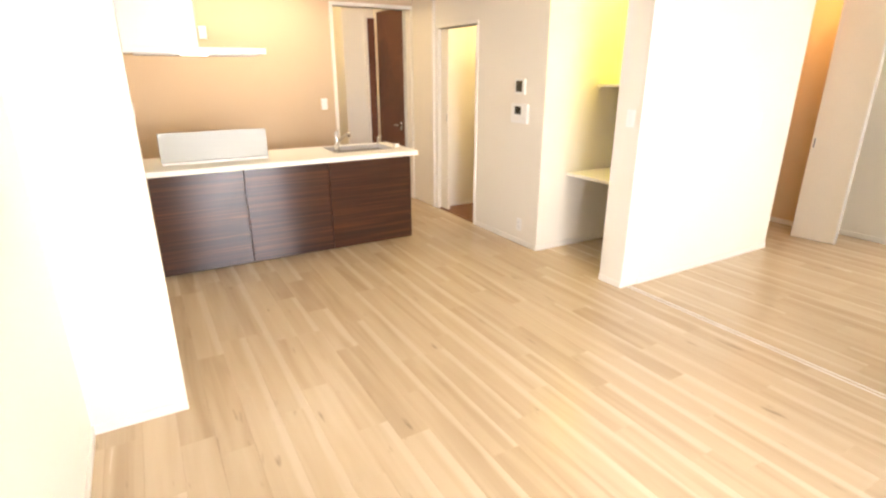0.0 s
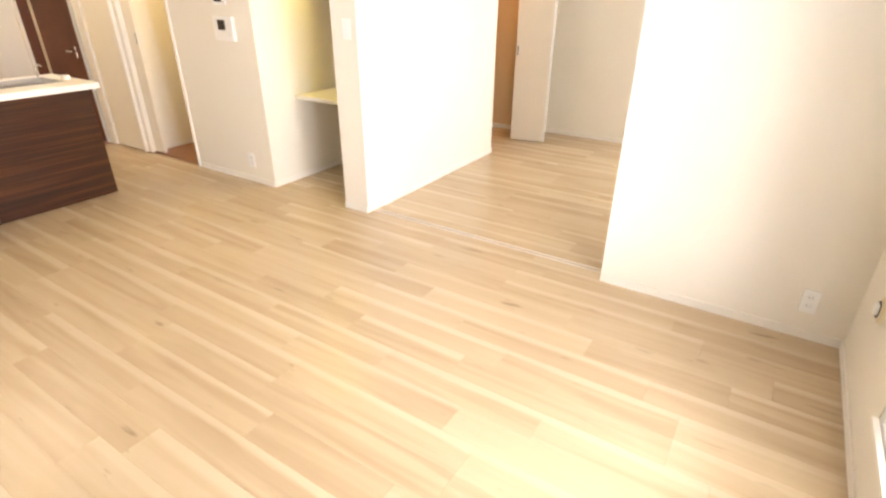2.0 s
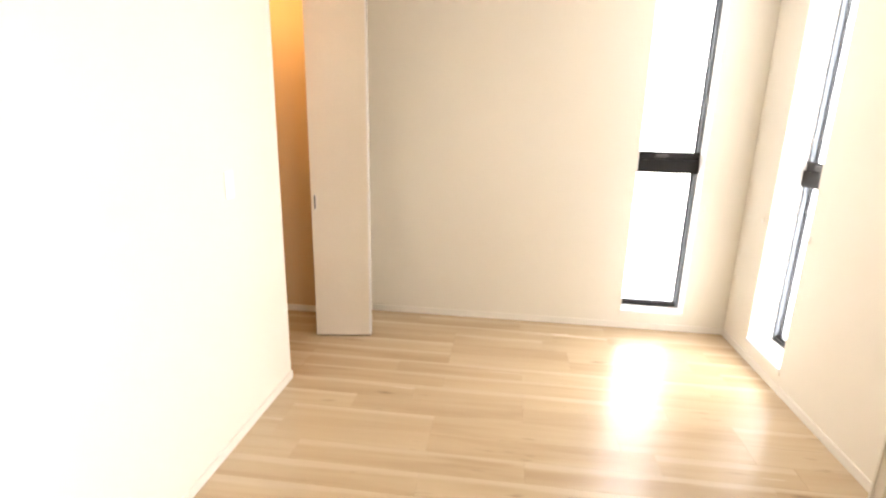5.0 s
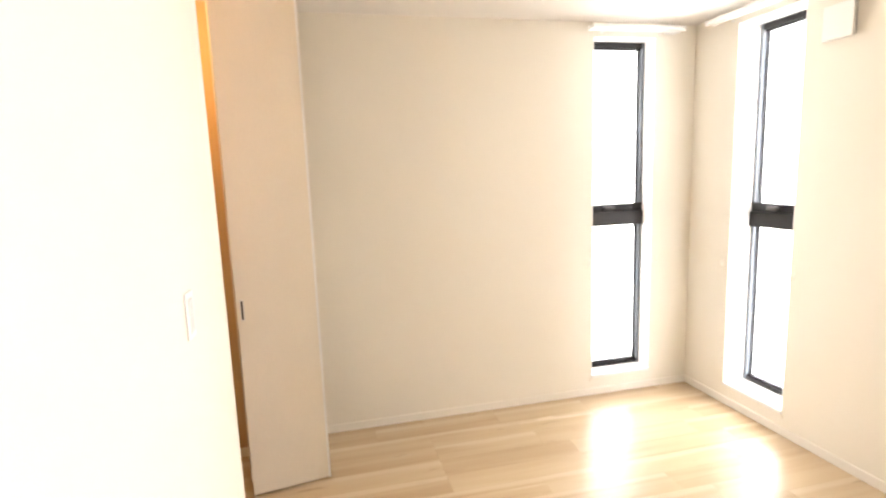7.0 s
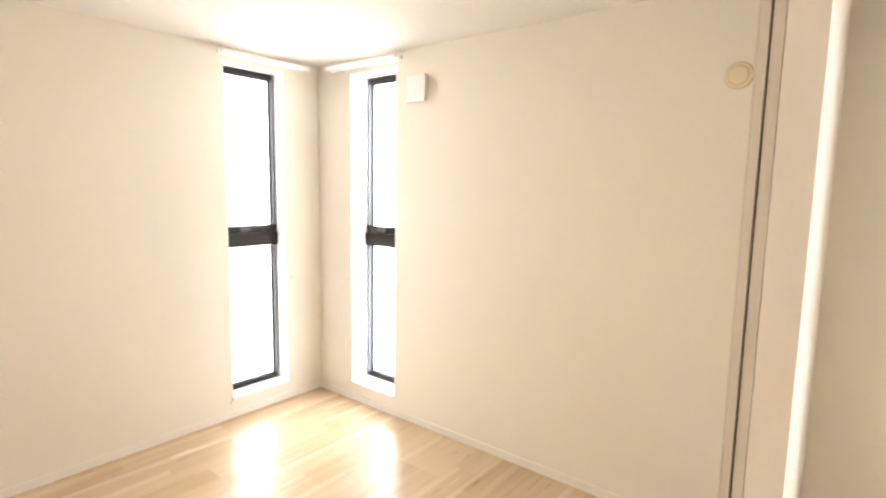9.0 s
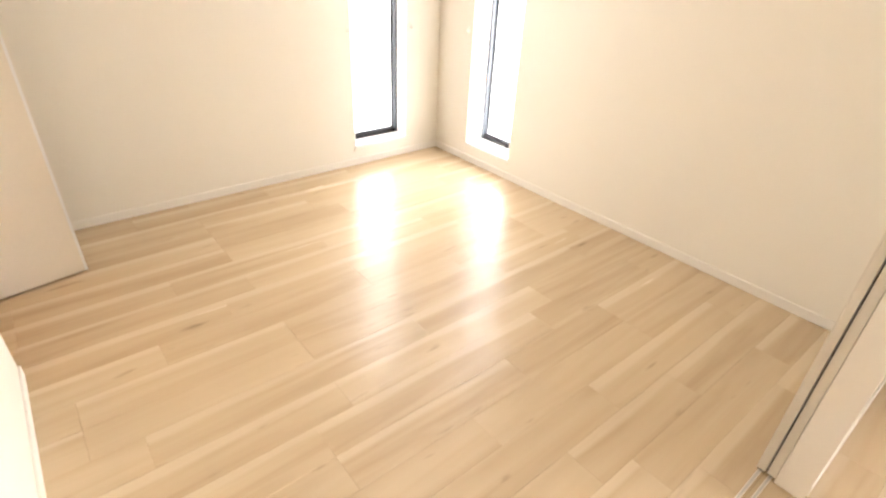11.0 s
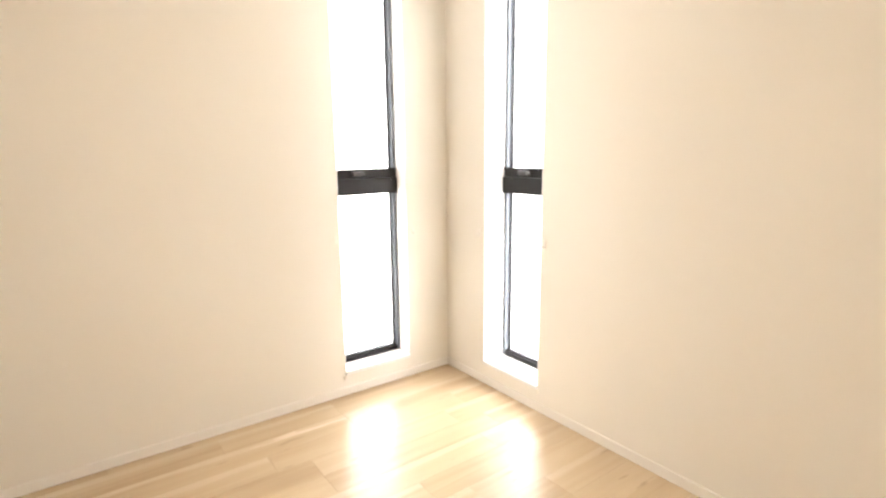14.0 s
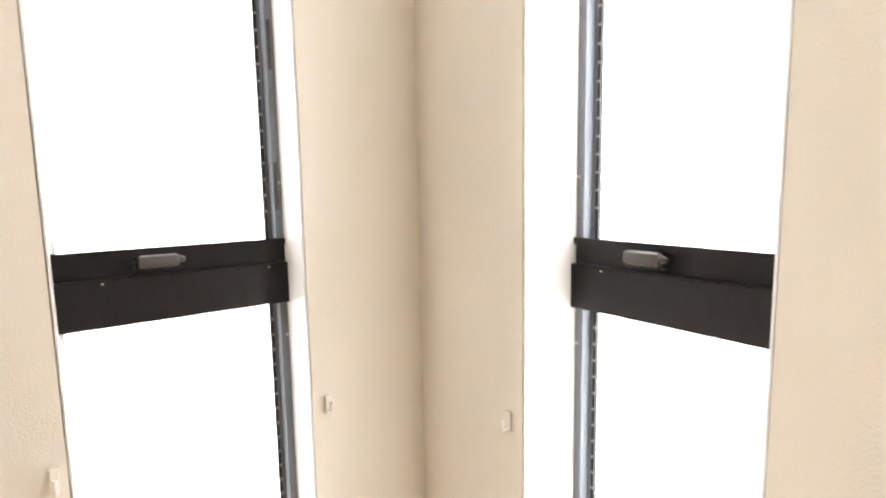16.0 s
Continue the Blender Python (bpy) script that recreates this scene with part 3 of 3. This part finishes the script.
# Desk niche: desk board and shelf
dk = thing("niche_desk", pose(3.575, 2.942, 0.690), "cream built-in desk board in the niche", "desk")
part("top", B(-0.293, 0.293, -0.391, 0.390, -0.012, 0.014, bevel=0.002), SOLID, dk)
part("edge_band", B(-0.297, -0.2935, -0.391, 0.390, -0.011, 0.013), TRIM, dk)
sh = thing("niche_shelf", pose(3.71, 2.942, 1.456), "cream shelf board high in the niche", "shelf")
part("board", B(-0.158, 0.158, -0.391, 0.390, -0.01, 0.01, bevel=0.002), SOLID, sh)
part("cleat", B(-0.14, 0.158, 0.370, 0.390, -0.032, -0.0105), TRIM, sh)

# Kitchen counter
kc = thing("kitchen_counter", pose(0, 0, 0), "dark ebony laminate peninsula kitchen counter", "kitchen counter")
part("plinth", B(-0.045, 2.15, 4.33, 4.95, 0.0, 0.04), BLACK, kc)
part("carcass", B(-0.045, 2.148, 4.318, 4.96, 0.04, 0.813), EBONY, kc)
for a, b in ((-0.045, 0.645), (0.649, 1.362), (1.366, 2.168)):
    part("front_panel", B(a, b, 4.298, 4.3175, 0.012, 0.813, bevel=0.0012), EBONY, kc, "glossy dark streaked wood panel")
part("end_panel", B(2.149, 2.168, 4.318, 4.965, 0.012, 0.813, bevel=0.0012), EBONY, kc)
wtop = thing("worktop", pose(0, 0, 0.817), "white solid-surface worktop with a sink cut-out", "worktop")
part("slab", boxes((-0.048, 1.50, 4.262, 5.0, 0.0, 0.042), (2.12, 2.235, 4.262, 5.0, 0.0, 0.042), (1.50, 2.12, 4.262, 4.50, 0.0, 0.042), (1.50, 2.12, 4.92, 5.0, 0.0, 0.042)), SOLID, wtop)
sk = thing("kitchen_sink", pose(1.81, 4.71, 0.857), "stainless steel sink set into the worktop", "sink")
part("basin", boxes((-0.306, 0.306, -0.206, 0.206, -0.19, -0.186), (-0.309, -0.3055, -0.209, 0.209, -0.19, -0.004), (0.3055, 0.309, -0.209, 0.209, -0.19, -0.004), (-0.3055, 0.3055, -0.209, -0.2055, -0.19, -0.004), (-0.3055, 0.3055, 0.2055, 0.209, -0.19, -0.004)), STEEL, sk)
part("drain", cyl(bmesh.new(), (0.1, 0.05, -0.1858), (0.1, 0.05, -0.182), 0.05, seg=24), CHROME, sk)
fa = thing("kitchen_faucet", pose(1.545, 4.585, 0.8595), "chrome single-lever kitchen faucet", "faucet")
part("base", cyl(bmesh.new(), (0, 0, 0), (0, 0, 0.012), 0.032, 0.028, seg=24), CHROME, fa, smooth=True)
part("body", cyl(bmesh.new(), (0, 0, 0.012), (0, 0, 0.165), 0.022, 0.021, seg=24, bevel=0.003), CHROME, fa, smooth=True)
sp = part("spout", cyl(bmesh.new(), (0.008, 0.008, 0.085), (0.15, 0.10, 0.150), 0.014, 0.013, seg=16), CHROME, fa, smooth=True)
part("spray_head", cyl(bmesh.new(), (0.145, 0.097, 0.158), (0.168, 0.112, 0.118), 0.018, 0.016, seg=16, bevel=0.003), CHROME, sp, smooth=True)
lv = part("lever", cyl(bmesh.new(), (0, 0, 0.165), (0.0, 0.0, 0.188), 0.020, 0.014, seg=20), CHROME, fa, smooth=True)
part("lever_arm", cyl(bmesh.new(), (0, 0, 0.182), (0.025, -0.05, 0.205), 0.007, 0.005, seg=12), CHROME, lv, smooth=True)
sd = thing("water_tap", pose(2.09, 4.88, 0.8595), "small chrome filter tap beside the sink", "tap")
bm = bmesh.new()
cyl(bm, (0, 0, 0), (0, 0, 0.07), 0.009, seg=14)
for k in range(6):
    a, b = radians(180 - 30 * k), radians(150 - 30 * k)
    cyl(bm, (0.02 + 0.02 * math.cos(a), 0, 0.07 + 0.02 * math.sin(a)), (0.02 + 0.02 * math.cos(b), 0, 0.07 + 0.02 * math.sin(b)), 0.006, seg=10)
part("tap_body", bm, CHROME, sd, smooth=True)
pl = thing("sink_plug", pose(2.165, 4.60, 0.8595), "white round sink cover standing on the worktop", "plug")
part("disc", cyl(bmesh.new(), (0, 0, 0), (0, 0, 0.03), 0.035, 0.028, seg=24, bevel=0.004), WHITE, pl, smooth=True)
# oil guard in front of the cooktop
og = thing("oil_guard", pose(0.49, 4.545, 0.8595), "frosted pale oil guard panel standing on the worktop", "splash guard")
part("screen_panel", B(-0.415, 0.415, -0.003, 0.003, 0.02, 0.252, bevel=0.001), FROST, og)
part("base_bar", B(-0.41, 0.415, -0.035, 0.02, 0.0, 0.02, bevel=0.003), GLOSSW, og, "white base bar")
ck = thing("cooktop", pose(0.49, 4.77, 0.8595), "dark glass cooktop set behind the oil guard", "cooktop")
part("glass_plate", B(-0.3, 0.3, -0.19, 0.19, 0.0, 0.008, bevel=0.002), SCREEN, ck)
# range hood
hd = thing("range_hood", pose(0, 0, 0.022), "white range hood with a thin wide canopy", "range hood")
part("canopy", B(-0.047, 0.955, 4.43, 5.02, 1.683, 1.726, bevel=0.003), GLOSSW, hd)
part("duct_cover", B(-0.047, 0.462, 4.45, 4.86, 1.7265, 2.376, bevel=0.003), GLOSSW, hd, "white duct cover reaching the ceiling")
part("filter_plate", B(0.02, 0.90, 4.50, 4.96, 1.672, 1.6825), GREYA, hd, "grey filter plate")
part("light_strip", B(0.33, 0.52, 4.455, 4.485, 1.668, 1.6825), LEDM, hd, "lit lamp strip")

# Doorway to the hall: casing and dark doors
for nm, rows in (("trim_hall_jamb", (1.955, 1.99, 5.757, 5.893, 0.0, 2.285)), ("trim_hall_jamb_east", (2.93, 2.96, 5.757, 5.893, 0.0, 2.285)), ("trim_hall_head", (1.99, 2.93, 5.757, 5.893, 2.25, 2.285))):
    struct(nm, B(*rows, bevel=0.002), TRIM, "cream door casing to the hallway", "trim")


def lever(m, parent):
    rose = part("rose_plate", B(-0.02, 0.02, 0.0005, 0.008, -0.055, 0.055, bevel=0.002), CHROME, parent, "chrome handle plate")
    rose.matrix_local = m
    arm = bmesh.new()
    cyl(arm, (0, 0.008, 0.01), (0, 0.045, 0.01), 0.009, seg=14)
    cyl(arm, (0, 0.045, 0.01), (0.105, 0.048, 0.01), 0.009, 0.008, seg=14)
    part("lever_handle", arm, CHROME, rose, "chrome lever", True)


d1 = thing("hall_door", pose(2.95, 5.93, 0.0, 0, 0, 90), "dark brown wooden door closed in the hallway wall", "door")
part("leaf", B(0.0, 0.79, 0.0005, 0.034, 0.006, 2.30, bevel=0.002), DARKDOOR, d1)
part("edge_strip", B(-0.022, -0.001, 0.0005, 0.040, 0.0, 2.32), GREYA, d1, "grey metal door edge")
lever(pose(0.10, 0.034, 0.90), d1)
d2 = thing("toilet_door", pose(2.84, 6.9, 0.0, 0, 0, 180), "dark brown door at the end of the hallway", "door")
part("leaf", B(-0.105, 0.0, 0.0005, 0.034, 0.006, 2.24), DARKDOOR, d2)
cs = part("casing", B(0.001, 0.03, 0.0005, 0.045, 0.0, 2.26), TRIM, d2, "cream casing")
for z in (0.3, 2.1):
    part("hinge", B(0.004, 0.016, 0.045, 0.052, z - 0.05, z + 0.05), STEEL, cs)

# Washroom doorway: casing, sliding leaf, and a second leaf beside it
struct("trim_wash_jamb", B(2.948, 3.092, 4.355, 4.375, 0.0, 2.04, bevel=0.002), TRIM, "cream casing of the washroom doorway", "trim")
struct("trim_wash_head", B(2.948, 3.092, 4.375, 5.16, 2.01, 2.04, bevel=0.002), TRIM, "cream casing above the washroom doorway", "trim")
wd = thing("washroom_door", pose(3.0, 5.0, 0.012), "pale sliding washroom door mostly pushed open", "sliding door")
part("leaf", B(0.0, 0.034, 0.0, 0.158, 0.0, 1.99, bevel=0.002), DOORW, wd)
part("pull_handle", boxes((-0.004, -0.0005, 0.008, 0.024, 1.015, 1.115)), STEEL, wd, "recessed metal pull")
part("pull_cup", boxes((-0.0052, -0.0042, 0.012, 0.020, 1.022, 1.108)), RUBBER, wd)
pd = thing("pantry_door", pose(2.962, 5.225, 0.012), "tall pale pantry door beside the washroom doorway", "door")
part("leaf", B(-0.022, -0.0005, 0.02, 0.50, 0.0, 2.37, bevel=0.002), DOORW, pd)
part("frame_strip", B(-0.028, -0.0005, -0.005, 0.018, -0.01, 2.385), TRIM, pd, "cream frame strip")
part("pull_handle", boxes((-0.026, -0.0222, 0.05, 0.064, 0.98, 1.08)), STEEL, pd)

# Wide sliding window of the living room
WX, WH, WZ = 1.29, 0.81, 0.24
pt = thing("window_3", pose(WX, -0.64, 0), "wide two-pane sliding window with white frame", "window", kind="structure")
g = WH - 0.002
part("frame", boxes((-g, -g + 0.04, -0.05, 0.055, WZ + 0.032, 2.098), (g - 0.04, g, -0.05, 0.055, WZ + 0.032, 2.098), (-g + 0.04, g - 0.04, -0.05, 0.055, 2.058, 2.098), (-g, g, -0.05, 0.055, WZ + 0.002, WZ + 0.032)), WHITE, pt)
for x0, x1, y in ((-g + 0.041, 0.045, 0.012), (-0.045, g - 0.041, -0.03)):
    s = part("sash", boxes((x0, x0 + 0.085, y, y + 0.03, WZ + 0.034, 2.056), (x1 - 0.085, x1, y, y + 0.03, WZ + 0.034, 2.056), (x0 + 0.085, x1 - 0.085, y, y + 0.03, WZ + 0.034, WZ + 0.10), (x0 + 0.085, x1 - 0.085, y, y + 0.03, 2.0, 2.056)), WHITE, pt)
    p = part("pane", B(x0 + 0.085, x1 - 0.085, y + 0.012, y + 0.018, WZ + 0.10, 2.0), GLASS, s)
    p.visible_shadow = False
part("sill", B(-g, g, 0.057, 0.078, WZ + 0.002, WZ + 0.022, bevel=0.003), TRIM, pt)

# Oak planks, laid along y, each one an object on shared meshes
rng = random.Random(7)
WID, GAP = 0.145, 0.0007
PM = {}


def plank_mesh(wd, ln):
    key = (round(wd, 3), round(ln, 3))
    if key not in PM:
        PM[key] = mesh_of("plank", B(0, key[0] - GAP, 0, key[1] - GAP, -0.006, 0.0), PLANK)
    return PM[key]


floor = tagged(new("floor"), "pale oak plank flooring with staggered joints", "floor", kind="structure")
# each stretch of floor with the width of its first, trimmed row
RECTS = ((-0.45, 2.962, -0.58, 5.77, 0.050), (2.962, 3.87, 2.549, 3.334, 0.083), (2.962, 6.0, -0.446, 2.331, 0.083), (4.89, 5.88, 2.331, 3.0, 0.04))
for rx0, rx1, ry0, ry1, first in RECTS:
    x, wd = rx0, first
    while x < rx1 - 0.004:
        wd = min(wd, rx1 - x)
        y = ry0
        ln = rng.choice((0.25, 0.4, 0.55, 0.7, 0.85))
        while y < ry1 - 0.004:
            if ry1 - y - ln < 0.12:
                ln = ry1 - y
            ob = new("plank", plank_mesh(wd, ln))
            ob.location = (x, y, 0)
            ob.parent = floor
            y += ln
            ln = rng.choice((0.6, 0.75, 0.9, 0.9, 1.05))
        x += wd
        wd = WID
